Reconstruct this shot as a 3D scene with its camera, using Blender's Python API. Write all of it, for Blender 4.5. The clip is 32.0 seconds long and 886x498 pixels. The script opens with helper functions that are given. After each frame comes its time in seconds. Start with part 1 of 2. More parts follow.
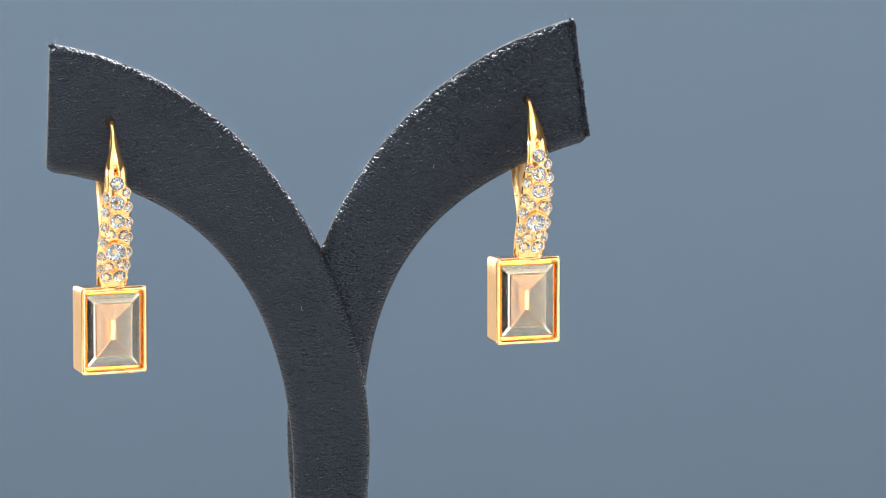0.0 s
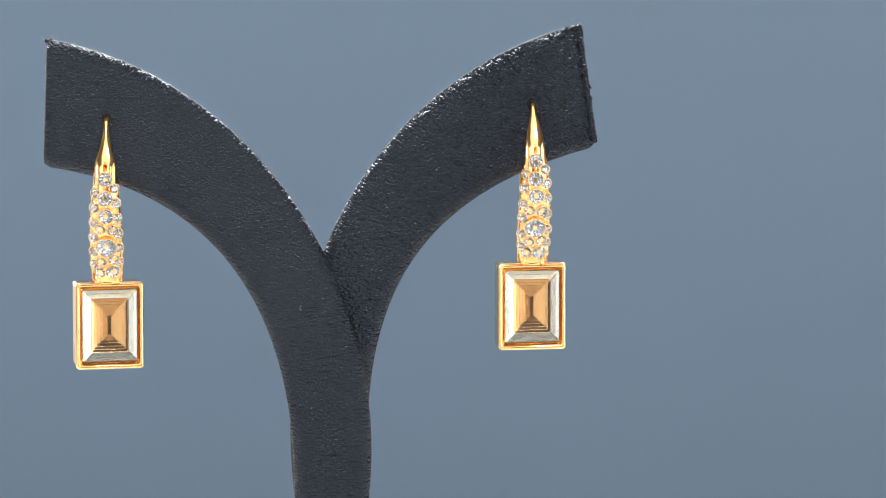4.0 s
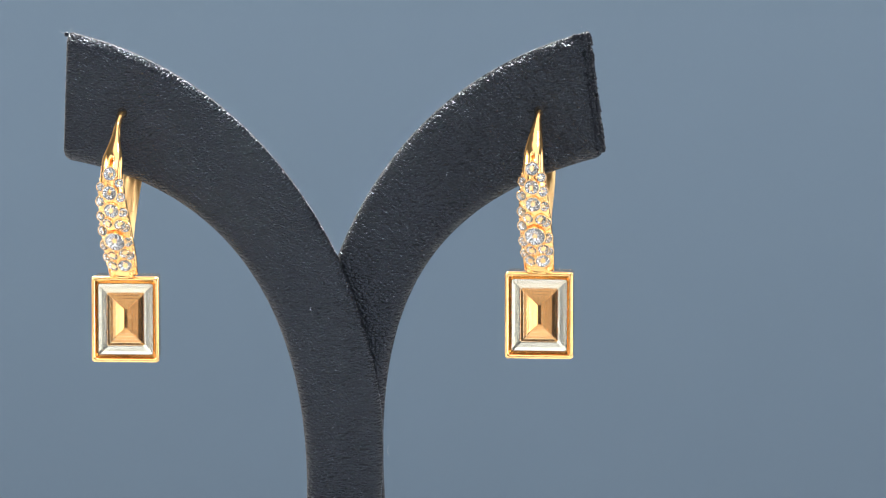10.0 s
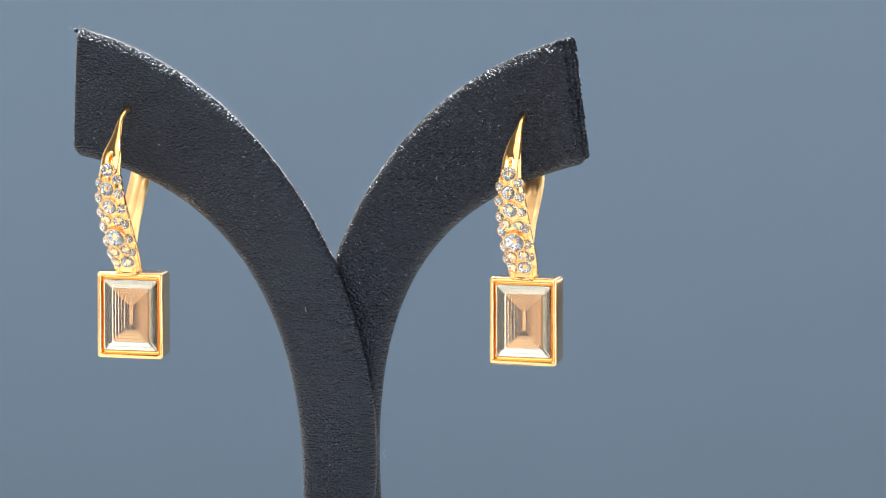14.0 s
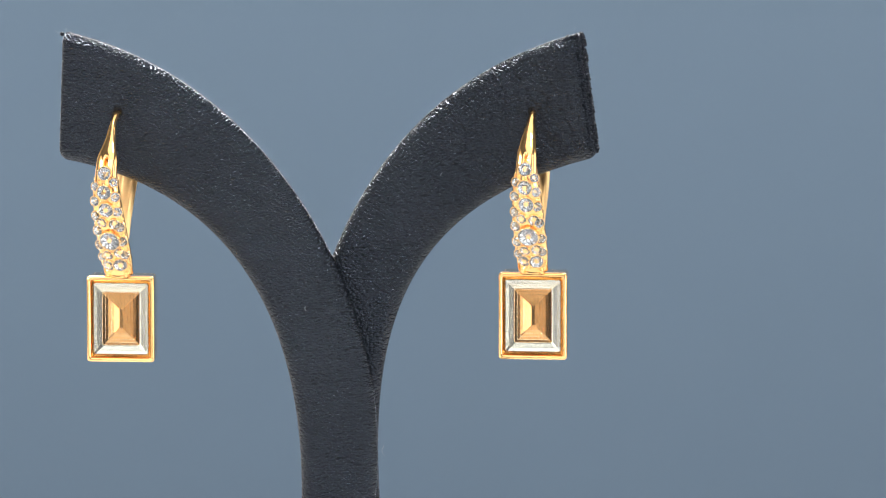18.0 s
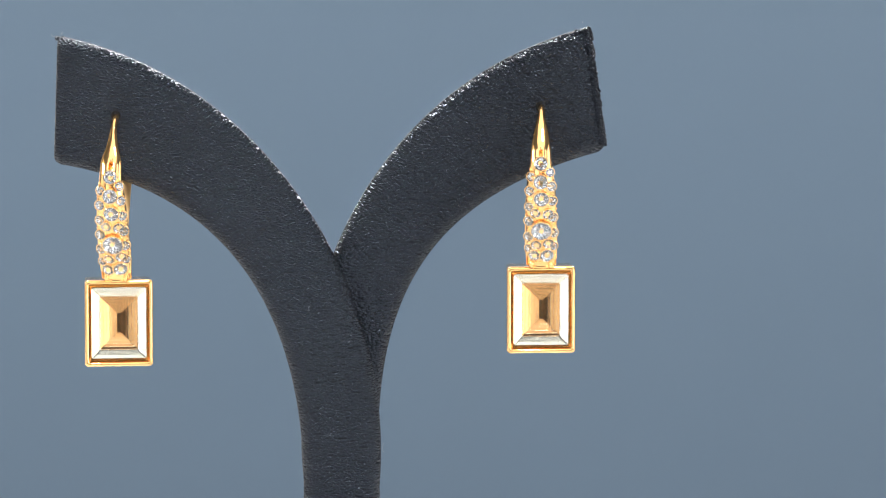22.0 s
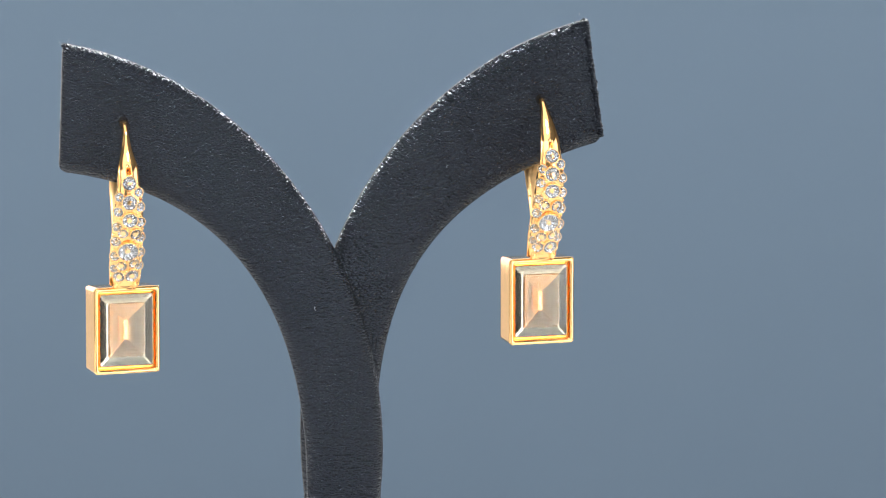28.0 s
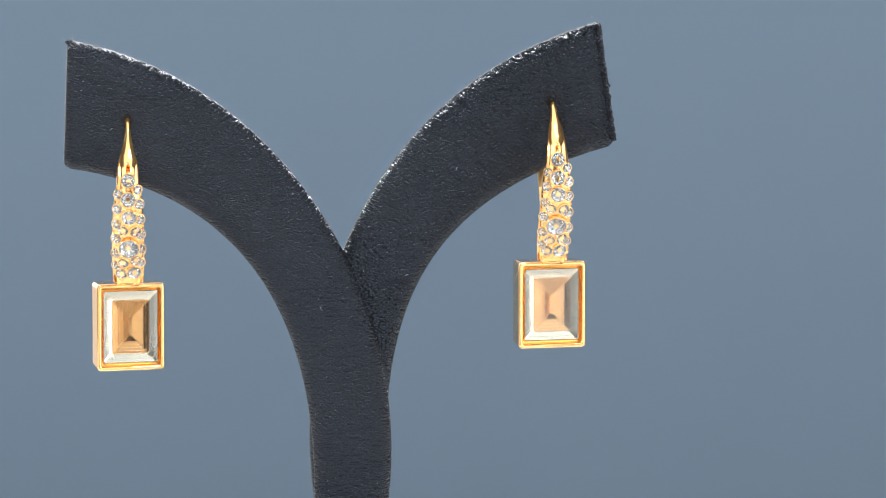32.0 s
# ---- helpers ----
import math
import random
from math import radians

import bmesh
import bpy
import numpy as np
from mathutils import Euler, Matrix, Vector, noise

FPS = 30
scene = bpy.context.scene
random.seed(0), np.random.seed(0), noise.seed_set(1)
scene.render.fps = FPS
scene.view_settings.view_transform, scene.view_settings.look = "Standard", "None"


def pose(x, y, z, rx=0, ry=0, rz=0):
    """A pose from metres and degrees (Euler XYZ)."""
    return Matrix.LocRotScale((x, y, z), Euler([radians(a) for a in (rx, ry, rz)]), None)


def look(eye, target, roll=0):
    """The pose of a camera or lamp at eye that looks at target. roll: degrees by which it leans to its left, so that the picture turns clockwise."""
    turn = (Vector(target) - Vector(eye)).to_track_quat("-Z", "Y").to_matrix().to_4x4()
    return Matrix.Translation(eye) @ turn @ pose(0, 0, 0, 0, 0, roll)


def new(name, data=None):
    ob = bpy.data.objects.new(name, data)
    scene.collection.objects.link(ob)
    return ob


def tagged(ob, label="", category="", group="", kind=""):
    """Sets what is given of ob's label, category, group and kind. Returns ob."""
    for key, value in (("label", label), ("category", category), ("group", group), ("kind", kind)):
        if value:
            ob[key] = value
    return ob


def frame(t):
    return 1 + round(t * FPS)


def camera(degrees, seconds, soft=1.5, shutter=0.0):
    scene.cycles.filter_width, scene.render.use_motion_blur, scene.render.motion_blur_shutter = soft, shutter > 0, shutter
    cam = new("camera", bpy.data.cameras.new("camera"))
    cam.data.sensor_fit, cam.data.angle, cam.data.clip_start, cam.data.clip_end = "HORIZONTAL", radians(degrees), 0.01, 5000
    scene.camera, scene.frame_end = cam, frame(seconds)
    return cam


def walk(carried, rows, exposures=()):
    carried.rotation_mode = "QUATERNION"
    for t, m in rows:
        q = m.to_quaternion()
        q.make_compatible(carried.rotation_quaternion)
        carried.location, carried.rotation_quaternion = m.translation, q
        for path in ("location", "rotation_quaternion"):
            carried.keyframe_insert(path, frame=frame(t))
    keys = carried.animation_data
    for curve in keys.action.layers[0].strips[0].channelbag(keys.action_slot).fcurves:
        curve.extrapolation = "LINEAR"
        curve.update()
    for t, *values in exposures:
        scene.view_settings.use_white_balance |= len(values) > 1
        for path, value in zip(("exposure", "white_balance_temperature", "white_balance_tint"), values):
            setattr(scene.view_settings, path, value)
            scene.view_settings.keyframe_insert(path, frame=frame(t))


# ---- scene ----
MM = 0.001
HEIGHT = 65.0            # height of the picture's middle over the table, mm
TILT = radians(7.99)     # how far the camera looks down
FAR = 1.113              # camera to the turning axis, metres

# ---- camera: fixed on its stand ----
cam = camera(6.41, 32.0, soft=1.2)
EYE = Vector((0, -FAR * math.cos(TILT), HEIGHT * MM + FAR * math.sin(TILT)))
AIM = Vector((0, 0, HEIGHT * MM))
walk(cam, [(0, look(EYE, AIM)), (32, look(EYE, AIM))])

# ---- light ----
scene.view_settings.exposure = 0.0
world = bpy.data.worlds.new("world")
world.use_nodes = True
world.node_tree.nodes["Background"].inputs[0].default_value = (0.60, 0.75, 1.0, 1)
world.node_tree.nodes["Background"].inputs[1].default_value = 0.10
scene.world = world


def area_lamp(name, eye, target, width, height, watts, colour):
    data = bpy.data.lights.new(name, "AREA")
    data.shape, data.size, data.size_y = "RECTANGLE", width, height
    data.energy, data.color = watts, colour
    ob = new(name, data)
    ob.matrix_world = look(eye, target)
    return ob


area_lamp("key_light", (-0.84, -0.42, 0.46), (0, 0, 0.07), 0.12, 0.12, 4.8, (1.0, 0.97, 0.93))
# unseen panel added to brighten the hooks and the stones' lower facets
area_lamp("ceiling_fill_light", (0.0, -1.02, 1.90), (0, -1.02, 0), 1.5, 2.6, 21.0, (1.0, 0.98, 0.96))
area_lamp("overhead_light", (-0.28, 0.48, 0.82), (0, 0.02, 0.07), 0.20, 0.20, 20.0, (1.0, 0.98, 0.95))
# small lamp added for crisp glints on the leather grain
area_lamp("front_glint_light", (0.14, -0.30, 0.92), (0, 0, 0.07), 0.10, 0.10, 4.5, (1.0, 0.97, 0.94))
area_lamp("rim_light", (0.38, 0.78, 0.62), (0, 0, 0.07), 0.30, 0.30, 12.0, (1.0, 0.95, 0.97))
# unseen panel added so that the bezels' left sides reflect something bright
area_lamp("side_panel_light", (-0.38, 0.42, 0.10), (-0.05, 0, 0.05), 0.56, 0.60, 0.78, (1.0, 0.93, 0.84))
# unseen panel added to pale the stones when they face right
area_lamp("front_panel_light", (0.76, -0.85, -0.06), (0, 0, 0.05), 0.34, 0.46, 3.2, (1.0, 0.92, 0.80))
# panels added inside the closed room; gold, stones and leather edges reflect them
area_lamp("north_fill_light", (0.0, 1.80, 0.72), (0, 1.0, 0.72), 2.8, 1.7, 30.0, (1.0, 0.95, 0.96))
area_lamp("west_fill_light", (-1.85, -0.95, 0.45), (0, -0.95, 0.45), 1.5, 2.0, 11.0, (1.0, 0.96, 0.90))
area_lamp("east_fill_light", (1.85, -1.10, 0.45), (0, -1.10, 0.45), 1.4, 2.0, 25.0, (0.92, 0.96, 1.0))
area_lamp("south_fill_light", (0.0, -2.3, 1.45), (0, 0, 1.45), 1.0, 0.9, 8.0, (0.90, 0.96, 1.0))
area_lamp("south_fill_light", (-1.05, -2.3, 0.70), (-1.05, 0, 0.70), 1.1, 2.4, 19.0, (0.86, 0.94, 1.0))
area_lamp("south_fill_light", (1.35, -2.3, 0.70), (1.35, 0, 0.70), 0.6, 2.4, 12.0, (0.86, 0.94, 1.0))


# ---- materials ----
def material(name):
    m = bpy.data.materials.new(name)
    m.use_nodes = True
    t = m.node_tree
    return m, t, t.nodes["Principled BSDF"]


def link(t, a, b):
    t.links.new(a, b)


def noise_node(t, coords, scale, detail=3.0, rough=0.55):
    n = t.nodes.new("ShaderNodeTexNoise")
    n.inputs["Scale"].default_value = scale
    n.inputs["Detail"].default_value = detail
    n.inputs["Roughness"].default_value = rough
    link(t, coords, n.inputs["Vector"])
    return n


def ramp_node(t, fac, low, high, a=0.0, b=1.0):
    r = t.nodes.new("ShaderNodeValToRGB")
    r.color_ramp.elements[0].position, r.color_ramp.elements[1].position = a, b
    r.color_ramp.elements[0].color, r.color_ramp.elements[1].color = (*low, 1), (*high, 1)
    link(t, fac, r.inputs["Fac"])
    return r


def bump_node(t, height, distance, strength=1.0, below=None):
    b = t.nodes.new("ShaderNodeBump")
    b.inputs["Distance"].default_value = distance
    b.inputs["Strength"].default_value = strength
    link(t, height, b.inputs["Height"])
    if below:
        link(t, below.outputs["Normal"], b.inputs["Normal"])
    return b


def coords_node(t):
    return t.nodes.new("ShaderNodeTexCoord").outputs["Object"]


def leather_material():
    m, t, p = material("black_leather")
    co = coords_node(t)
    cells = t.nodes.new("ShaderNodeTexVoronoi")
    cells.feature, cells.voronoi_dimensions = "F1", "2D"
    cells.inputs["Randomness"].default_value = 0.9
    cells.inputs["Scale"].default_value = 2700
    warp = t.nodes.new("ShaderNodeVectorMath")
    warp.operation = "MULTIPLY_ADD"
    link(t, noise_node(t, co, 1500, 2).outputs["Color"], warp.inputs[0])
    warp.inputs[1].default_value = (0.00025, 0.00025, 0.00025)
    link(t, co, warp.inputs[2])
    squash = t.nodes.new("ShaderNodeMapping")
    squash.inputs["Scale"].default_value = (0.74, 1.0, 1.2)
    squash.inputs["Rotation"].default_value = (radians(76), 0, 0)
    link(t, warp.outputs["Vector"], squash.inputs["Vector"])
    link(t, squash.outputs["Vector"], cells.inputs["Vector"])
    fine = noise_node(t, co, 5200, 2)
    wide = noise_node(t, co, 420, 4, 0.65)
    low = bump_node(t, wide.outputs["Fac"], 0.00050, 0.30)
    # creases across the rear arm, fading towards the post
    apart = t.nodes.new("ShaderNodeSeparateXYZ")
    link(t, co, apart.inputs[0])
    fade = t.nodes.new("ShaderNodeMapRange")
    fade.inputs["From Min"].default_value, fade.inputs["From Max"].default_value = 0.002, 0.024
    fade.inputs["To Min"].default_value, fade.inputs["To Max"].default_value = 0.15, 1.0
    link(t, apart.outputs[0], fade.inputs["Value"])
    turned = t.nodes.new("ShaderNodeMapping")
    turned.vector_type = "TEXTURE"
    turned.inputs["Rotation"].default_value = (0, radians(42), 0)
    turned.inputs["Scale"].default_value = (2.2, 1.0, 1.0)
    link(t, co, turned.inputs["Vector"])
    folds = noise_node(t, turned.outputs["Vector"], 900, 3, 0.5)
    crease = bump_node(t, folds.outputs["Fac"], 0.00150, 0.9, low)
    link(t, fade.outputs["Result"], crease.inputs["Strength"])
    # each pebble is a low dome
    dome = t.nodes.new("ShaderNodeMath")
    dome.operation = "POWER"
    link(t, cells.outputs["Distance"], dome.inputs[0])
    dome.inputs[1].default_value = 2.0
    mid = bump_node(t, dome.outputs["Value"], 0.00031, 1.0, crease)
    mid.invert = True
    top = bump_node(t, fine.outputs["Fac"], 0.00008, 0.08, mid)
    link(t, top.outputs["Normal"], p.inputs["Normal"])
    tint = ramp_node(t, wide.outputs["Fac"], (0.0022, 0.0025, 0.0042), (0.0048, 0.0052, 0.0082), 0.3, 0.7)
    link(t, tint.outputs["Color"], p.inputs["Base Color"])
    gloss = ramp_node(t, fine.outputs["Fac"], (0.19, 0.19, 0.19), (0.27, 0.27, 0.27), 0.3, 0.7)
    link(t, gloss.outputs["Color"], p.inputs["Roughness"])
    p.inputs["Specular IOR Level"].default_value = 0.36
    p.inputs["Specular Tint"].default_value = (0.64, 0.79, 1.0, 1)
    return m


def gold_material(name, colour, rough):
    m, t, p = material(name)
    co = coords_node(t)
    n = noise_node(t, co, 900, 3)
    tint = ramp_node(t, n.outputs["Fac"], [c * 0.95 for c in colour], colour, 0.35, 0.65)
    link(t, tint.outputs["Color"], p.inputs["Base Color"])
    r = ramp_node(t, n.outputs["Fac"], [rough * 0.7] * 3, [rough * 1.4] * 3, 0.3, 0.7)
    link(t, r.outputs["Color"], p.inputs["Roughness"])
    b = bump_node(t, noise_node(t, co, 1400, 2).outputs["Fac"], 0.00002, 0.18)
    link(t, b.outputs["Normal"], p.inputs["Normal"])
    p.inputs["Metallic"].default_value = 1.0
    return m


def glass_material(name, colour, ior):
    m, t, p = material(name)
    p.inputs["Base Color"].default_value = (*colour, 1)
    p.inputs["Transmission Weight"].default_value = 1.0
    p.inputs["Roughness"].default_value = 0.01
    p.inputs["IOR"].default_value = ior
    return m


def foil_material(name, colour, rough):
    m, t, p = material(name)
    co = coords_node(t)
    n = noise_node(t, co, 700, 3)
    link(t, ramp_node(t, n.outputs["Fac"], [c * 0.93 for c in colour], colour, 0.3, 0.7).outputs["Color"], p.inputs["Base Color"])
    b = bump_node(t, noise_node(t, co, 1500, 2).outputs["Fac"], 0.00002, 0.30)
    link(t, b.outputs["Normal"], p.inputs["Normal"])
    p.inputs["Metallic"].default_value = 1.0
    p.inputs["Roughness"].default_value = rough
    return m


def plain_material(name, low, high, scale, rough, relief=0.0002):
    m, t, p = material(name)
    co = coords_node(t)
    n = noise_node(t, co, scale, 5)
    link(t, ramp_node(t, n.outputs["Fac"], low, high, 0.3, 0.7).outputs["Color"], p.inputs["Base Color"])
    b = bump_node(t, noise_node(t, co, scale * 12, 3).outputs["Fac"], relief, 0.4)
    link(t, b.outputs["Normal"], p.inputs["Normal"])
    p.inputs["Roughness"].default_value = rough
    p.inputs["Specular IOR Level"].default_value = 0.1
    return m


LEATHER = leather_material()
GOLD = gold_material("polished_gold", (1.0, 0.60, 0.24), 0.10)
GRAINED_GOLD = gold_material("grained_gold", (1.0, 0.63, 0.29), 0.16)
SATIN_GOLD = gold_material("satin_gold", (1.0, 0.64, 0.29), 0.36)
GLASS = glass_material("clear_crystal", (0.97, 0.985, 1.0), 1.56)
CHAMPAGNE = glass_material("champagne_crystal", (1.0, 0.95, 0.86), 1.56)
FOIL = foil_material("silver_foil", (0.77, 0.78, 0.80), 0.06)
SOFT_FOIL = foil_material("silvered_foil", (0.69, 0.67, 0.59), 0.14)
PALE_FOIL = foil_material("pale_champagne_foil", (0.76, 0.62, 0.44), 0.15)
WARM_FOIL = foil_material("copper_foil", (0.50, 0.28, 0.122), 0.10)
DARK = plain_material("hole_shade", (0.006, 0.006, 0.006), (0.012, 0.011, 0.01), 900, 0.8, 0.00002)
LINT = plain_material("pale_lint", (0.22, 0.23, 0.25), (0.32, 0.32, 0.34), 900, 0.9, 0.00002)
PAPER = plain_material("blue_grey_paper", (0.1015, 0.141, 0.1885), (0.1075, 0.149, 0.1985), 6, 0.85, 0.0001)
PLASTER = plain_material("grey_plaster", (0.15, 0.15, 0.155), (0.19, 0.19, 0.195), 3, 0.9, 0.001)
TABLE = plain_material("pale_table", (0.46, 0.455, 0.44), (0.53, 0.525, 0.51), 12, 0.6, 0.0003)
BOARDS = plain_material("pale_floor", (0.52, 0.51, 0.49), (0.60, 0.59, 0.57), 4, 0.6, 0.001)


# ---- mesh helpers ----
def mesh_of(name, verts, faces, materials, smooth=True, indices=None):
    me = bpy.data.meshes.new(name)
    me.from_pydata([tuple(v) for v in verts], [], faces)
    for m in materials:
        me.materials.append(m)
    if smooth:
        me.polygons.foreach_set("use_smooth", [True] * len(me.polygons))
    if indices:
        me.polygons.foreach_set("material_index", indices)
    me.update()
    return me


def part(name, me, parent, m=None, label=""):
    ob = new(name, me)
    ob.parent = parent
    if m is not None:
        ob.matrix_basis = m
    return tagged(ob, label)


def box_mesh(name, x0, y0, z0, x1, y1, z1, m):
    bm = bmesh.new()
    bmesh.ops.create_cube(bm, size=1)
    for v in bm.verts:
        v.co = ((x0 + x1) / 2 + v.co.x * (x1 - x0), (y0 + y1) / 2 + v.co.y * (y1 - y0), (z0 + z1) / 2 + v.co.z * (z1 - z0))
    me = bpy.data.meshes.new(name)
    bm.to_mesh(me)
    bm.free()
    me.materials.append(m)
    return me


def skin(loops, close_first=True, close_last=True):
    """Verts and faces of a tube through loops of equal length."""
    verts, faces, n = [], [], len(loops[0])
    for loop in loops:
        verts += [Vector(v) for v in loop]
    for i in range(len(loops) - 1):
        for k in range(n):
            a, b = i * n + k, i * n + (k + 1) % n
            faces.append((a, b, b + n, a + n))
    if close_first:
        faces.append(tuple(range(n))[::-1])
    if close_last:
        faces.append(tuple(range((len(loops) - 1) * n, len(loops) * n)))
    return verts, faces


def bezier(c, u):
    w = ((1 - u) ** 3, 3 * u * (1 - u) ** 2, 3 * u * u * (1 - u), u ** 3)
    return Vector((sum(w[i] * c[i][0] for i in range(4)), sum(w[i] * c[i][1] for i in range(4))))


def ease(a):
    a = max(0.0, min(1.0, a))
    return a ** 1.5


# ---- setting ----
def build_room():
    walls = (("wall_north", -2.1, 1.9, -0.75, 2.1, 2.0, 1.95), ("wall_south", -2.1, -2.5, -0.75, 2.1, -2.4, 1.95),
             ("wall_west", -2.2, -2.5, -0.75, -2.1, 2.0, 1.95), ("wall_east", 2.1, -2.5, -0.75, 2.2, 2.0, 1.95))
    for name, *b in walls:
        tagged(new(name, box_mesh(name, *b, PLASTER)), "plain grey plastered room wall", "wall", kind="structure")
    tagged(new("ceiling", box_mesh("ceiling", -2.2, -2.5, 1.95, 2.2, 2.0, 2.05, PLASTER)), "plain grey ceiling", "ceiling", kind="structure")
    tagged(new("floor", box_mesh("floor", -2.2, -2.5, -0.85, 2.2, 2.0, -0.75, BOARDS)), "plain pale floor of the room", "floor", kind="structure")


def build_backdrop():
    """A tall paper-covered board behind a narrow table."""
    bm = bmesh.new()
    bmesh.ops.create_cube(bm, size=1)
    for v in bm.verts:
        v.co = (0.0075 + v.co.x * 0.205, 0.226 + v.co.y * 0.012, -0.325 + v.co.z * 0.85)
    bmesh.ops.bevel(bm, geom=bm.edges[:], offset=0.0015, segments=2, affect="EDGES")
    me = bpy.data.meshes.new("backdrop")
    bm.to_mesh(me)
    bm.free()
    me.materials.append(PAPER)
    tagged(new("backdrop", me), "smooth matt blue-grey backdrop board standing behind the table", "backdrop", kind="structure")
    tagged(new("table_top", box_mesh("table_top", -0.35, -0.14, -0.75, 0.35, 0.075, 0.0, TABLE)), "plain pale table that carries the stand", "table", kind="structure")


# ---- earring stand ----
THICK = 2.6
LEFT_OUTER = ((-40.19, 28.80), (-10.45, 23.40), (8.42, -7.50), (5.33, -36.64))
LEFT_INNER = ((-40.82, 10.60), (-14.6, 6.9), (-5.13, -12.22), (-5.39, -36.9))
RIGHT_OUTER = ((35.05, 30.60), (5.03, 22.21), (-8.85, -6.82), (-5.3, -37.0))
RIGHT_INNER = ((37.42, 13.05), (10.60, 5.55), (3.75, -10.35), (5.42, -37.07))


def left_front(x):
    return 1.1 * ease((-4.0 - x) / 36.0)


def right_front(x):
    return THICK - 3.9 * max(0.0, min(1.0, (4.0 + x) / 40.0)) ** 1.1


def arm_loop(i, o, front, shrink=0.0, slide=(0, 0)):
    """A rounded section of the padded board between its two edges."""
    mid, half = (i + o) / 2, (o - i) / 2
    width = half.length
    across = half / width
    width -= shrink
    thick, r, profile = THICK / 2 - shrink, min(1.0, THICK / 2 - shrink - 0.05), []
    y = front(mid.x)
    for cx, a0 in ((1, 0), (-1, 90)):
        for k in range(7):
            a = radians(a0 + 15 * k)
            profile.append((cx * (width - r) + r * math.cos(a), thick - r + r * math.sin(a)))
    # the front edges are padded: a wide curve that ends in a tighter one
    big, small, turn = 2.2 * r, 0.45 * r, radians(58)
    sweep = big * math.sin(turn) + small * (1 - math.sin(turn))
    edge = []
    for k in range(10):
        a = turn * k / 9
        edge.append((width - sweep + big * math.sin(a), -thick + big * (1 - math.cos(a))))
    w0, d0 = edge[-1]
    for k in range(1, 5):
        a = turn + (math.pi / 2 - turn) * k / 4
        edge.append((w0 + small * (math.sin(a) - math.sin(turn)), d0 + small * (math.cos(turn) - math.cos(a))))
    profile += [(-w, d) for w, d in reversed(edge)] + edge
    loop = []
    for w, d in profile:
        q = mid + across * w + Vector(slide)
        loop.append(Vector((q.x, y + THICK / 2 + d, q.y + HEIGHT)) * MM)
    return loop


def arm_mesh(name, outer, inner, front):
    loops = []
    end = (bezier(outer, 0) - bezier(outer, 0.02) + bezier(inner, 0) - bezier(inner, 0.02)).normalized()
    for shrink, out in ((0.90, 0.0), (0.55, -0.12), (0.28, -0.35), (0.10, -0.70), (0.0, -1.1)):
        loops.append(arm_loop(bezier(inner, 0.0), bezier(outer, 0.0), front, shrink, end * out))
    steps = 56
    for k in range(1, steps + 1):
        u = k / steps
        if u > 0.035:
            loops.append(arm_loop(bezier(inner, u), bezier(outer, u), front))
    for z in (-44.0, -52.0, -60.0, 3.0 - HEIGHT):
        loops.append(arm_loop(Vector((inner[3][0], z)), Vector((outer[3][0], z)), front))
    verts, faces = skin(loops)
    return mesh_of(name, verts, faces, [LEATHER])


def wire_mesh(name, points, radius, m, sides=6):
    loops = []
    for i, p in enumerate(points):
        d = (points[min(i + 1, len(points) - 1)] - points[max(i - 1, 0)]).normalized()
        a = d.orthogonal().normalized()
        b = d.cross(a)
        loops.append([p + (a * math.cos(2 * math.pi * k / sides) + b * math.sin(2 * math.pi * k / sides)) * radius for k in range(sides)])
    return mesh_of(name, *skin(loops), [m])


LEFT_HOLE = Vector((-31.85, left_front(-31.85), 17.4))
RIGHT_HOLE = Vector((28.45, right_front(28.45), 19.1))


def at(x, y, z):
    return Vector((x, y, z + HEIGHT)) * MM


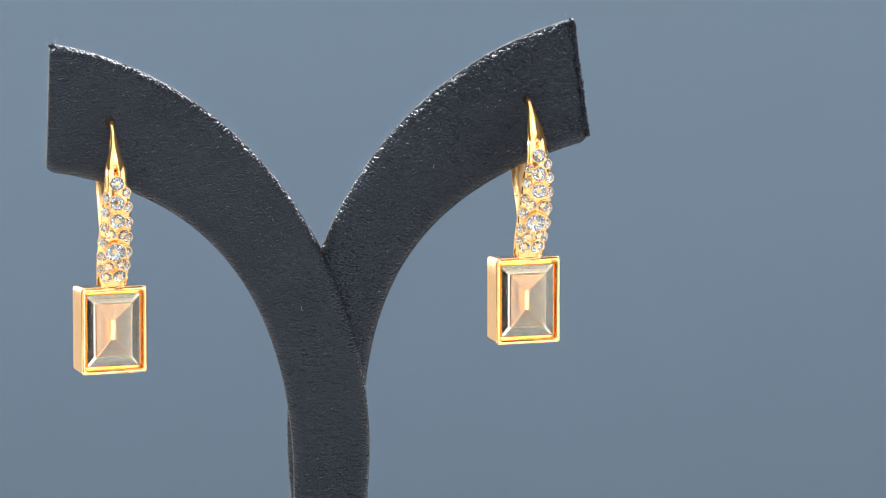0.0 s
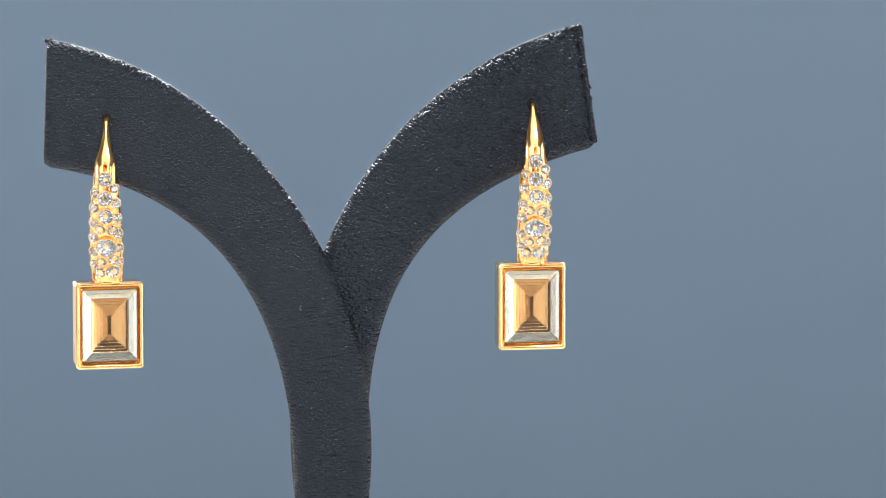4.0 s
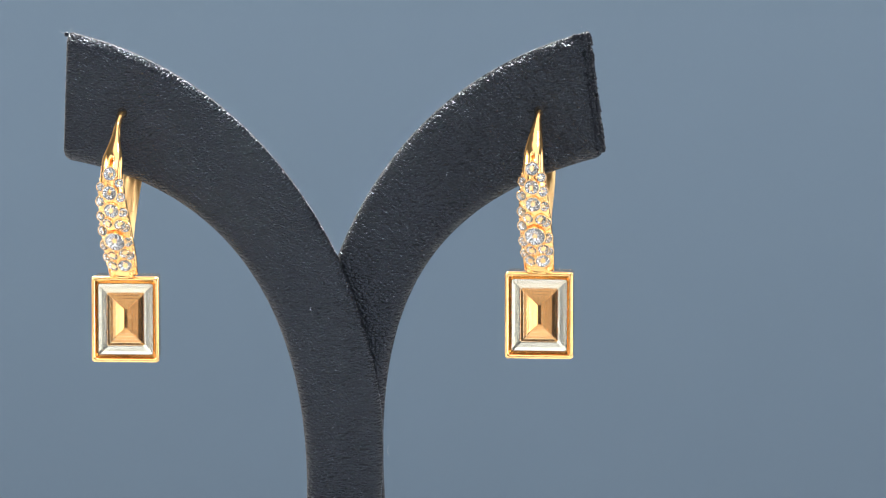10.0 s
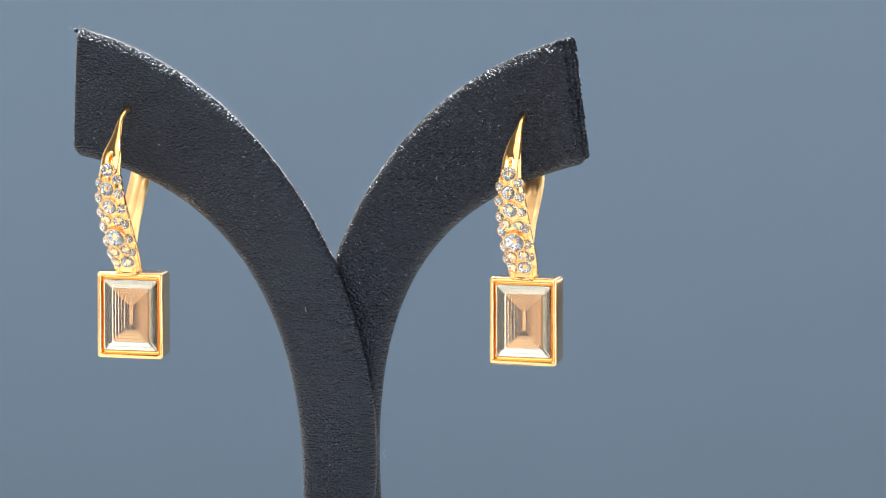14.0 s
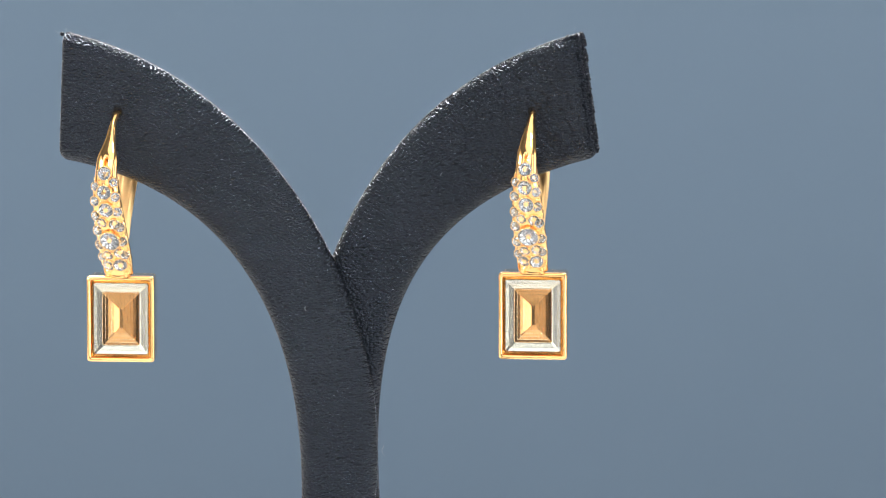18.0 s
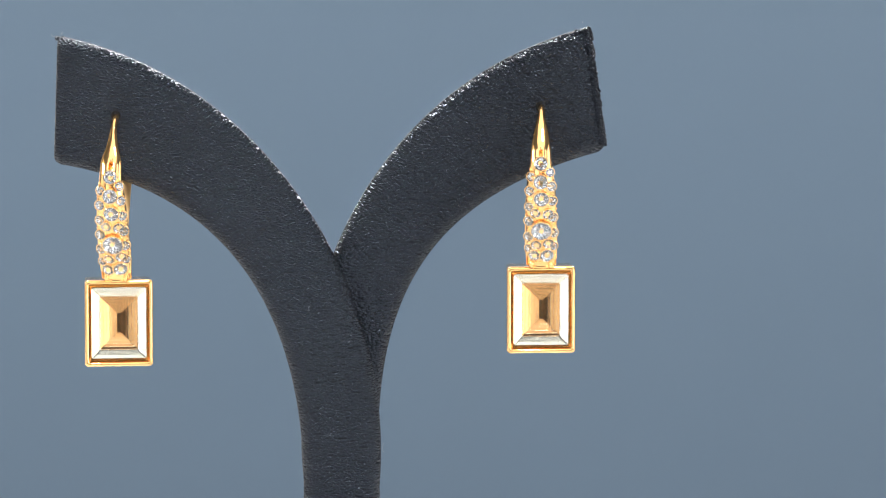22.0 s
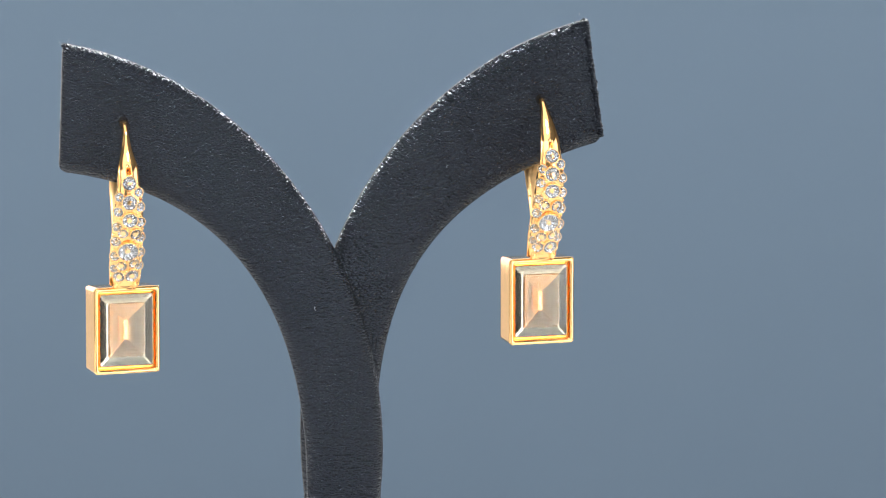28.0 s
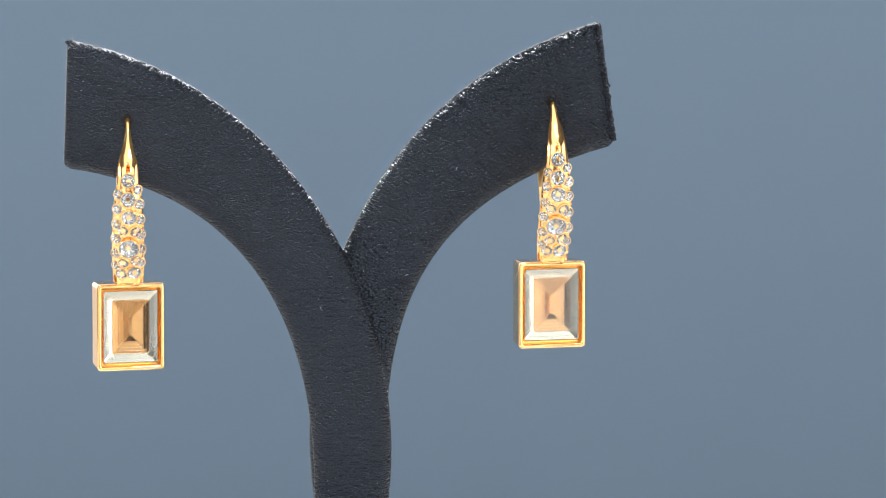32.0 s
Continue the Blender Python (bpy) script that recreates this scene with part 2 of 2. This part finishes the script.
def build_stand():
    stand = tagged(new("earring_stand"), "black leather-covered Y-shaped earring stand with two curved arms", "earring stand")
    part("arm", arm_mesh("arm", LEFT_OUTER, LEFT_INNER, left_front), stand, label="curved front arm in black grained leather")
    part("arm", arm_mesh("arm", RIGHT_OUTER, RIGHT_INNER, right_front), stand, label="curved rear arm in black grained leather")
    # foot
    loops = []
    for r, z in ((17, 0.2), (18, 0.2), (18.2, 0.8), (18, 2.8), (17.4, 3.2), (10, 3.3)):
        loops.append([Vector((r * math.cos(a), THICK + r * math.sin(a), z)) * MM for a in np.linspace(0, 2 * math.pi, 48, endpoint=False)])
    part("base", mesh_of("base", *skin(loops), [LEATHER]), stand)
    # pierced holes: shallow closed rings, the shade inside given by a dark colour
    for h in (LEFT_HOLE, RIGHT_HOLE):
        loops = []
        for r, y in ((0.1, 0.03), (0.42, 0.02), (0.52, -0.04), (0.66, -0.03), (0.82, 0.06)):
            loops.append([at(h.x + r * math.cos(a), h.y + y, h.z + 0.2 + r * 1.1 * math.sin(a)) for a in np.linspace(0, 2 * math.pi, 20, endpoint=False)])
        part("hole", mesh_of("hole", *skin(loops), [DARK]), stand, label="small pierced hole, its dark inside put in as colour")
    # folded seam down the end of the rear arm
    rng = random.Random(5)
    a, b = bezier(RIGHT_OUTER, 0), bezier(RIGHT_INNER, 0)
    verts, faces = [], []
    for k in range(46):
        u = (k + 0.5) / 46
        q = a.lerp(b, 0.01 + 0.95 * u) + Vector((rng.uniform(-0.08, 0.10), 0))
        front = right_front(36.0)
        for depth in (0.25, 1.2, 2.2):
            v, f = bead(Vector((0, 0, 0)), rng.uniform(0.26, 0.38))
            lean = Matrix.Rotation(rng.uniform(0.3, 0.9), 3, "Y")
            off = Vector((q.x - (0.30 if depth < 0.5 else 0.0), front + depth + rng.uniform(-0.1, 0.1), q.y + HEIGHT))
            faces += [tuple(i + len(verts) for i in g) for g in f]
            verts += [(lean @ Vector((p.x * 1.5, p.y, p.z * 0.8)) + off) * MM for p in v]
    part("edge_seam", mesh_of("edge_seam", verts, faces, [LEATHER]), stand, label="rough folded leather seam")
    # crumpled leather at the upper corners
    for q, front, n in ((a, right_front(35.0), 9), (bezier(LEFT_OUTER, 0), left_front(-40.0), 6)):
        verts, faces = [], []
        s = 1 if q.x > 0 else -1
        for k in range(n):
            v, f = bead(Vector((0, 0, 0)), rng.uniform(0.22, 0.42))
            off = Vector((q.x - s * 2.2 * k / n, front + rng.uniform(0.3, 2.2), q.y + HEIGHT - 0.25 * k / n * 2.2 - rng.uniform(0.2, 0.5)))
            faces += [tuple(i + len(verts) for i in g) for g in f]
            verts += [(p + off) * MM for p in v]
        part("corner_fold", mesh_of("corner_fold", verts, faces, [LEATHER]), stand, label="crumpled leather corner")
    # stray fibres: place, length, angle
    for x, y, z, long, turn in ((-4.35, -0.03, -10.2, 0.75, 100), (14.9, right_front(14.9) - 0.03, 9.5, 0.6, 70), (6.1, 4.2, -31.5, 1.6, 95),
                                (-40.3, 0.9, 28.8, 0.7, 150), (-39.6, 1.5, 28.9, 0.6, 60), (34.3, 0.5, 31.0, 0.3, 100), (7.0, right_front(7.0) - 0.03, -8.0, 0.25, 10)):
        pts = []
        for k in range(7):
            w = radians(turn + 35 * math.sin(k * 0.9))
            last = pts[-1] if pts else at(x, y, z)
            pts.append(last + Vector((math.cos(w), -0.02, math.sin(w))) * long / 6 * MM)
        part("lint", wire_mesh("lint", pts, 0.022 * MM, LINT), stand, label="tiny pale stray fibre")
    return stand


# ---- earrings ----
class Sweep:
    """The front of an earring: a tapering bar that bows forward."""

    def __init__(self, bow, drop, neck):
        z = np.array([0.30, 0.12, -1.0, -2.8, -5.0, -7.5, -10.0, -12.5, -16.5, -19.5, -22.2])
        y = np.array([1.6, -0.4, -1.7, -3.4, -4.9, -5.5, -5.3, -4.6, -2.8, -1.2, 0.0]) * np.where(z < 0.4, bow, 1.0)
        w = np.array([0.42, 0.44, 0.52, 0.86, 1.20, 1.50, 2.00, 2.18, 2.32, 2.32, 2.12])
        d = np.array([0.34, 0.40, 0.50, 0.66, 0.85, 1.00, 1.15, 1.20, 1.25, 1.20, 1.00])
        if not neck:
            w[2:6], d[2:6] = (0.56, 1.00, 1.38, 1.58), (0.45, 0.50, 0.62, 0.85)
        if neck:
            y[1], y[2], y[3] = -0.9, -2.4, -3.7
            w[0:6], d[3:6] = (0.56, 0.55, 0.46, 0.78, 1.50, 1.62), (0.44, 0.62, 0.85)
        z = z - drop * np.clip(-z / 3.0, 0, 1)
        self.drop, (self.slot, self.long, self.cut) = drop, (0.24, 0.8, 1.0) if neck else (0.20, 0.55, 0.6)
        s = np.r_[0, np.cumsum(np.hypot(np.diff(z), np.diff(y)))]
        fine = np.linspace(0, s[-1], 130)

        def soft(a):
            v = np.interp(fine, s, a)
            pad = np.r_[np.full(3, v[0]), v, np.full(3, v[-1])]
            v2 = np.convolve(pad, np.ones(7) / 7, "valid")
            v2[0], v2[-1] = v[0], v[-1]
            return v2
        self.z, self.y, self.w, self.d = soft(z), soft(y), soft(w), soft(d)
        ty, tz = np.gradient(self.y), np.gradient(self.z)
        n = np.hypot(ty, tz)
        self.ny, self.nz = tz / n, -ty / n      # forward and square to the bar

    def loops(self, sides=88):
        out = []
        for i in range(len(self.z)):
            loop = []
            for k in range(sides):
                a = 2 * math.pi * k / sides
                sx, c = math.sin(a), math.cos(a)
                d = self.d[i] * (c if c > 0 else 0.55 * c)
                slot = math.exp(-((self.z[i] + 6.0 + self.drop) / self.long) ** 4) * math.exp(-(sx * self.w[i] / self.slot) ** 4)
                d -= self.cut * slot if c > 0 else 0
                loop.append(Vector((self.w[i] * sx, self.y[i] + self.ny[i] * d, self.z[i] + self.nz[i] * d)) * MM)
            out.append(loop)
        return out

    def seat(self, x, z):
        """The pose of a stone on the front face."""
        i = int(np.argmin(np.abs(self.z - z)))
        sx = max(-0.97, min(0.97, x / self.w[i]))
        c = math.sqrt(1 - sx * sx)
        p = Vector((x, self.y[i] + self.ny[i] * self.d[i] * c, self.z[i] + self.nz[i] * self.d[i] * c)) * MM
        n = Vector((sx / self.w[i], c / self.d[i] * self.ny[i], c / self.d[i] * self.nz[i])).normalized()
        return p, n


# x, z and radius of each small stone on the front, mm
FRONT_STONES = ((0.0, -7.3, 0.96), (0.0, -9.5, 1.04), (0.1, -11.85, 1.08), (-0.76, -13.85, 0.76), (0.98, -13.95, 0.80), (0.05, -16.3, 1.46),
                (-0.68, -18.6, 0.76), (0.98, -18.35, 0.78), (-0.95, -20.35, 0.84), (0.78, -20.2, 1.00))
SIDE_STONES = ((-1, -8.9, 0.62), (-1, -10.9, 0.68), (-1, -13.0, 0.66), (-1, -15.2, 0.70), (-1, -17.4, 0.68), (-1, -19.3, 0.60),
               (1, -8.4, 0.62), (1, -10.3, 0.68), (1, -12.3, 0.68), (1, -14.6, 0.70), (1, -16.8, 0.70), (1, -18.9, 0.62))


def brilliant_mesh():
    """A small round stone, radius 1: table, crown, girdle and a foiled star of pavilion facets."""
    verts, faces, idx, n, m = [], [], [], 8, 16
    for r, z, off in ((0.52, 0.30, 0), (0.82, 0.20, 0.5)):
        verts += [(r * math.cos(2 * math.pi * (k + off) / n), r * math.sin(2 * math.pi * (k + off) / n), z) for k in range(n)]
    for r, z, dip in ((1.0, 0.04, 0.0), (1.0, -0.04, 0.0), (0.58, -0.20, 0.06)):
        verts += [((r - dip * (k % 2)) * math.cos(2 * math.pi * k / m), (r - dip * (k % 2)) * math.sin(2 * math.pi * k / m), z + dip * 1.5 * (k % 2)) for k in range(m)]
    verts.append((0, 0, -0.33))
    girdle, low, star, tip = 2 * n, 2 * n + m, 2 * n + 2 * m, 2 * n + 3 * m
    faces.append(tuple(range(n)))
    idx.append(0)
    for k in range(n):
        j, c = (k + 1) % n, n + k
        e, o, e2 = girdle + 2 * k, girdle + 2 * k + 1, girdle + (2 * k + 2) % m
        for f in ((k, c, j), (c, e, o), (c, o, e2), (k, e, c), (j, c, e2)):
            faces.append(f)
            idx.append(0)
    for k in range(m):
        j = (k + 1) % m
        for f in ((girdle + k, low + k, low + j, girdle + j), (low + k, star + k, low + j), (low + j, star + k, star + j), (star + k, tip, star + j)):
            faces.append(f)
            idx.append(1)
    me = mesh_of("crystal", verts, faces, [GLASS, FOIL], False, idx)
    fix = bmesh.new()
    fix.from_mesh(me)
    bmesh.ops.recalc_face_normals(fix, faces=fix.faces)
    fix.to_mesh(me)
    fix.free()
    return me


def rect_loop(hw, hh, y, r, segs=4):
    loop = []
    for cx, cz, a0 in ((1, 1, 0), (-1, 1, 90), (-1, -1, 180), (1, -1, 270)):
        for k in range(segs + 1):
            a = radians(a0 + 90 * k / segs)
            loop.append(Vector((cx * (hw - r) + r * math.cos(a), y, cz * (hh - r) + r * math.sin(a))) * MM)
    return loop


def bezel_mesh():
    """A box with a rounded rim in front and a narrow groove round the stone."""
    rows = [(4.2, 5.5, 5.0, 0.3), (4.54, 5.88, 4.95, 0.42), (4.66, 6.02, 4.78, 0.5), (4.67, 6.03, 4.60, 0.5), (4.84, 6.18, 0.80, 0.55), (4.85, 6.19, 0.55, 0.55)]
    for k in range(9):
        a = math.pi * k / 8
        rows.append((4.54 + 0.31 * math.cos(a), 5.88 + 0.31 * math.cos(a), 0.36 - 0.36 * math.sin(a), 0.50 - 0.02 * k))
    rows += [(4.22, 5.56, 0.60, 0.32), (4.21, 5.54, 1.10, 0.32), (4.12, 5.40, 1.20, 0.3), (4.03, 5.27, 1.10, 0.28), (3.98, 5.19, 0.80, 0.26), (3.96, 5.17, 0.62, 0.25), (3.94, 5.15, 0.75, 0.25), (3.94, 5.15, 3.5, 0.25)]
    return mesh_of("bezel", *skin([rect_loop(*a) for a in rows]), [GOLD])


def big_stone_mesh():
    """Step-cut stone: table, bevelled crown, foiled rim and shallow foiled steps down to a keel."""
    loops = [rect_loop(2.62, 3.80, 0.06, 0.02, 1), rect_loop(3.90, 5.10, 0.50, 0.22, 1)]
    kinds, wide, high, deep = [0, 3], 3.92, 5.12, 0.66
    loops.append(rect_loop(wide, high, deep, 0.22, 1))
    # width and slope in degrees of each foiled step, and its foil
    for step, slope, kind in ((0.08, 10, 3), (0.50, 3.0, 2), (0.04, 14, 3), (0.64, 2.0, 2), (0.06, 20, 3), (0.34, 9, 1), (0.05, 20, 3), (0.36, 10.5, 1), (0.05, 22, 3), (0.42, 12.5, 1), (0.024, 20, 3), (0.38, 13.5, 1), (0.024, 22, 3), (0.36, 15.0, 1), (0.34, 15.5, 1)):
        wide, high, deep = wide - step, high - step * 1.02, deep + step * math.tan(radians(slope))
        loops.append(rect_loop(wide, high, deep, min(0.2, wide * 0.06), 1))
        kinds.append(kind)
    verts, faces, idx = [], [tuple(range(8))], [0]
    for loop in loops:
        verts += loop
    for i in range(len(loops) - 1):
        for k in range(8):
            a, b = i * 8 + k, i * 8 + (k + 1) % 8
            faces.append((a, b, b + 8, a + 8))
            idx.append(kinds[i])
    s = (len(loops) - 1) * 8
    faces.append(tuple(range(s, s + 8))[::-1])
    idx.append(1)
    me = mesh_of("champagne_stone", verts, faces, [CHAMPAGNE, WARM_FOIL, SOFT_FOIL, PALE_FOIL], False, idx)
    fix = bmesh.new()
    fix.from_mesh(me)
    bmesh.ops.recalc_face_normals(fix, faces=fix.faces)
    fix.to_mesh(me)
    fix.free()
    return me


def ring_loops(p, n, r, tube, sides=14, seg=6):
    a = n.orthogonal().normalized()
    b = n.cross(a)
    verts, faces = [], []
    for i in range(sides):
        t = 2 * math.pi * i / sides
        o = a * math.cos(t) + b * math.sin(t)
        for k in range(seg):
            s = 2 * math.pi * k / seg
            verts.append(p + o * (r + tube * math.cos(s)) + n * tube * 1.3 * math.sin(s))
    for i in range(sides):
        for k in range(seg):
            j, l = (i + 1) % sides, (k + 1) % seg
            faces.append((i * seg + k, j * seg + k, j * seg + l, i * seg + l))
    return verts, faces


def bead(p, r):
    verts, faces, n = [p + Vector((0, 0, r))], [], 6
    for lat in (45, 0, -45):
        for k in range(n):
            a = 2 * math.pi * k / n
            verts.append(p + Vector((math.cos(a) * math.cos(radians(lat)), math.sin(a) * math.cos(radians(lat)), math.sin(radians(lat)))) * r)
    verts.append(p - Vector((0, 0, r)))
    for k in range(n):
        j = (k + 1) % n
        faces += [(0, 1 + k, 1 + j), (1 + k, 7 + k, 7 + j, 1 + j), (7 + k, 13 + k, 13 + j, 7 + j), (13 + k, 19, 13 + j)]
    return verts, faces


CRYSTAL = brilliant_mesh()
BEZEL = bezel_mesh()
STONE = big_stone_mesh()


def build_earring(label, bow, drop_turn, shift, drop, neck):
    earring = tagged(new("earring"), label, "earring", "pair of earrings")
    bar = Sweep(bow, drop, neck)
    verts, faces = skin(bar.loops())
    smooth_faces = len(faces)
    seats = [(*bar.seat(x, z - drop), r) for x, z, r in FRONT_STONES]
    for side, z, r in SIDE_STONES:
        z -= drop
        i = int(np.argmin(np.abs(bar.z - z)))
        p, n = bar.seat(side * bar.w[i] * 0.73, z)
        seats.append((p, (n + Vector((0, -1.1, 0))).normalized(), r * 1.02))
    seats = [(p - n * (0.10 if k < len(FRONT_STONES) else 0.02) * MM, n, r) for k, (p, n, r) in enumerate(seats)]
    collets = []
    for p, n, r in seats:
        lift = (0.34 * r - 0.03) * MM
        cv, cf = ring_loops(p + n * (lift - 0.04 * MM), n, (r + 0.06) * MM, (0.045 + 0.035 * r) * MM)
        cv, cf = list(cv), list(cf)
        a = n.orthogonal().normalized()
        b = n.cross(a)
        rim = [a * math.cos(t) + b * math.sin(t) for t in np.linspace(0, 2 * math.pi, 14, endpoint=False)]
        more = [skin([[p + n * h * MM + o * q * MM for o in rim] for h, q in ((-0.5, r + 0.12), (0.0, r + 0.10), (lift / MM, r + 0.05))], False, False)]
        if r > 0.85:
            for k in range(4):
                t = math.pi * (0.25 + 0.5 * k)
                more.append(bead(p + n * (lift + 0.02 * MM) + (a * math.cos(t) + b * math.sin(t)) * (r + 0.08) * MM, 0.13 * MM))
        for v, f in more:
            cf += [tuple(i + len(cv) for i in q) for q in f]
            cv += v
        collets.append(part("collet", mesh_of("collet", cv, cf, [GRAINED_GOLD]), earring, label="raised round gold stone setting"))
    # small grains of gold between the stones
    rng = random.Random(11)
    grains = 0
    while grains < 300:
        z = rng.uniform(-21.6, -7.6) - drop
        i = int(np.argmin(np.abs(bar.z - z)))
        q, n = bar.seat(rng.uniform(-0.95, 0.95) * bar.w[i], z)
        if all((q - p).length > (r + 0.10) * MM for p, n2, r in seats):
            v, f = bead(q, rng.uniform(0.12, 0.22) * MM)
            faces += [tuple(k + len(verts) for k in g) for g in f]
            verts += v
        grains += 1
    part("front_bar", mesh_of("front_bar", verts, faces, [GOLD, GRAINED_GOLD], True, [0] * smooth_faces + [1] * (len(faces) - smooth_faces)), earring, label="curved gold front bar, grained between the stones")
    for (p, n, r), collet in zip(seats, collets):
        n = (n + Vector([rng.uniform(-0.10, 0.10) for k in range(3)])).normalized()
        m = Matrix.Translation(p + n * (0.34 * r - 0.03) * MM) @ n.to_track_quat("Z", "Y").to_matrix().to_4x4() @ Matrix.Rotation(rng.uniform(0, 0.8), 4, "Z") @ Matrix.Diagonal((r * MM, r * MM, r * MM, 1))
        part("crystal", CRYSTAL, collet, m, "clear round crystal")
    # ribbed clasp behind the ear
    path = [Vector((0, y, z)) for y, z in ((-0.8, -19.5 - drop), (-0.4, -17.5 - drop), (0.6, -15.0 - drop), (2.3, -12.6), (3.8, -10.2), (4.9, -7.2), (5.2, -4.0), (4.6, -1.2), (3.6, 0.6))]
    loops = []
    for i, p in enumerate(path):
        d = (path[min(i + 1, 8)] - path[max(i - 1, 0)]).normalized()
        out = Vector((0, -d.z, d.y))
        w, loop = 1.62 - 0.10 * max(0, i - 4), []
        for k in range(24):
            a = 2 * math.pi * k / 24
            x = math.cos(a)
            loop.append((p + Vector((x * w, 0, 0)) + out * math.sin(a) * (0.42 + 0.15 * math.cos(3 * math.pi * x))) * MM)
        loops.append(loop)
    part("lever_back", mesh_of("lever_back", *skin(loops), [SATIN_GOLD]), earring, label="ribbed gold lever clasp")
    # hinge that carries the drop: a pin, a knuckle and two loops
    def barrel(name, x0, x1, z, r):
        loops = [[Vector((x, -0.4 + q * r * math.cos(a), z + q * r * math.sin(a))) * MM for a in np.linspace(0, 2 * math.pi, 16, endpoint=False)]
                 for x, q in ((x0, 0.7), (x0 + 0.12, 1), (x1 - 0.12, 1), (x1, 0.7))]
        return mesh_of(name, *skin(loops), [GOLD])
    hinge = part("hinge", barrel("hinge", -1.1, 1.1, -22.45 - drop, 0.52), earring, label="small gold hinge with two loops")
    part("pin", barrel("pin", -1.75, 1.75, -22.1 - drop, 0.42), hinge)
    for x in (-1.35, 1.35):
        v, f = ring_loops(Vector((x, -0.4, -22.1 - drop)) * MM, Vector((1, 0, 0)), 0.62 * MM, 0.26 * MM, 16, 8)
        part("loop", mesh_of("loop", v, f, [GOLD]), hinge)
    turn = pose(shift * MM, 1.3 * MM, (-28.79 - drop) * MM, 0, 0, drop_turn) @ pose(0, -1.9 * MM, 0)
    bezel = part("bezel", BEZEL, earring, turn, "rectangular polished gold bezel")
    part("champagne_stone", STONE, bezel, label="step-cut champagne crystal")
    return earring


build_room()
build_backdrop()
STAND = build_stand()
LEFT = build_earring("gold drop earring with champagne stone hanging from the front arm", 1.05, 11.0, 0.0, 0.65, True)
RIGHT = build_earring("gold drop earring with champagne stone hanging from the rear arm", 1.0, 5.5, -0.15, 0.0, False)
HANGS = ((LEFT, LEFT_HOLE, -4.0), (RIGHT, RIGHT_HOLE, 0.0))


# ---- how the stand turns: seconds, x and y of the post in mm, degrees ----
def motions():
    turn = (
        (0, -15.67, 10.03, 13.66), (0.5, -15.72, 9.94, 12.54), (1, -15.75, 9.84, 11.21), (1.5, -15.76, 9.74, 9.94), (2, -15.76, 9.65, 8.86),
        (2.5, -15.77, 9.56, 7.75), (3, -15.77, 9.44, 6.43), (3.5, -15.75, 9.30, 4.93), (5.5, -15.66, 8.90, 0.94), (6, -15.20, 8.72, -0.66),
        (6.5, -14.77, 8.59, -1.84), (7, -14.48, 8.46, -2.95), (7.5, -14.31, 8.32, -4.13), (8, -14.22, 8.18, -5.30), (8.5, -14.20, 8.02, -6.52),
        (9, -14.22, 7.86, -7.79), (9.5, -14.25, 7.70, -9.01), (10, -14.31, 7.54, -10.24), (10.5, -14.41, 7.36, -11.54), (11, -14.52, 7.18, -12.81),
        (11.5, -14.63, 7.01, -14.01), (12, -14.74, 6.84, -15.17), (12.5, -14.85, 6.68, -16.30), (13, -14.97, 6.51, -17.45), (13.5, -15.11, 6.33, -18.63),
        (14, -15.23, 6.13, -19.94), (14.5, -15.26, 6.20, -19.44), (16.5, -15.21, 6.89, -14.88), (17, -15.17, 7.07, -13.57), (17.5, -15.14, 7.24, -12.38),
        (18, -15.10, 7.41, -11.20), (18.5, -15.03, 7.57, -10.00), (19, -14.93, 7.72, -8.86), (19.5, -14.84, 7.87, -7.69), (20, -14.77, 8.04, -6.42),
        (20.5, -14.70, 8.20, -5.12), (21, -14.62, 8.35, -3.88), (21.5, -14.56, 8.49, -2.67), (22, -14.51, 8.62, -1.51), (22.5, -14.43, 8.75, -0.35),
        (23, -14.34, 8.89, 0.86), (23.5, -14.27, 9.01, 2.08), (24, -14.21, 9.14, 3.29), (24.5, -14.16, 9.26, 4.53), (25, -14.13, 9.39, 5.88),
        (25.5, -14.10, 9.53, 7.41), (27.5, -13.87, 9.89, 11.84), (28, -13.81, 9.99, 13.13), (28.5, -13.79, 10.05, 13.96), (29, -13.80, 9.99, 13.11),
        (29.5, -13.82, 9.92, 12.17), (30, -13.87, 9.84, 11.18), (30.5, -13.92, 9.76, 10.09), (31, -13.91, 9.66, 8.95), (31.5, -13.80, 9.56, 7.80),
        (32, -12.82, 9.46, 6.65),
    )
    rows = [(t, pose(x * MM, y * MM, 0, 0, 0, a)) for t, x, y, a in turn]
    walk(STAND, rows)
    for thing, h, yaw in HANGS:
        walk(thing, [(t, m @ Matrix.Translation(at(*h)) @ pose(0, 0, 0, 0, 0, yaw)) for t, m in rows])


motions()
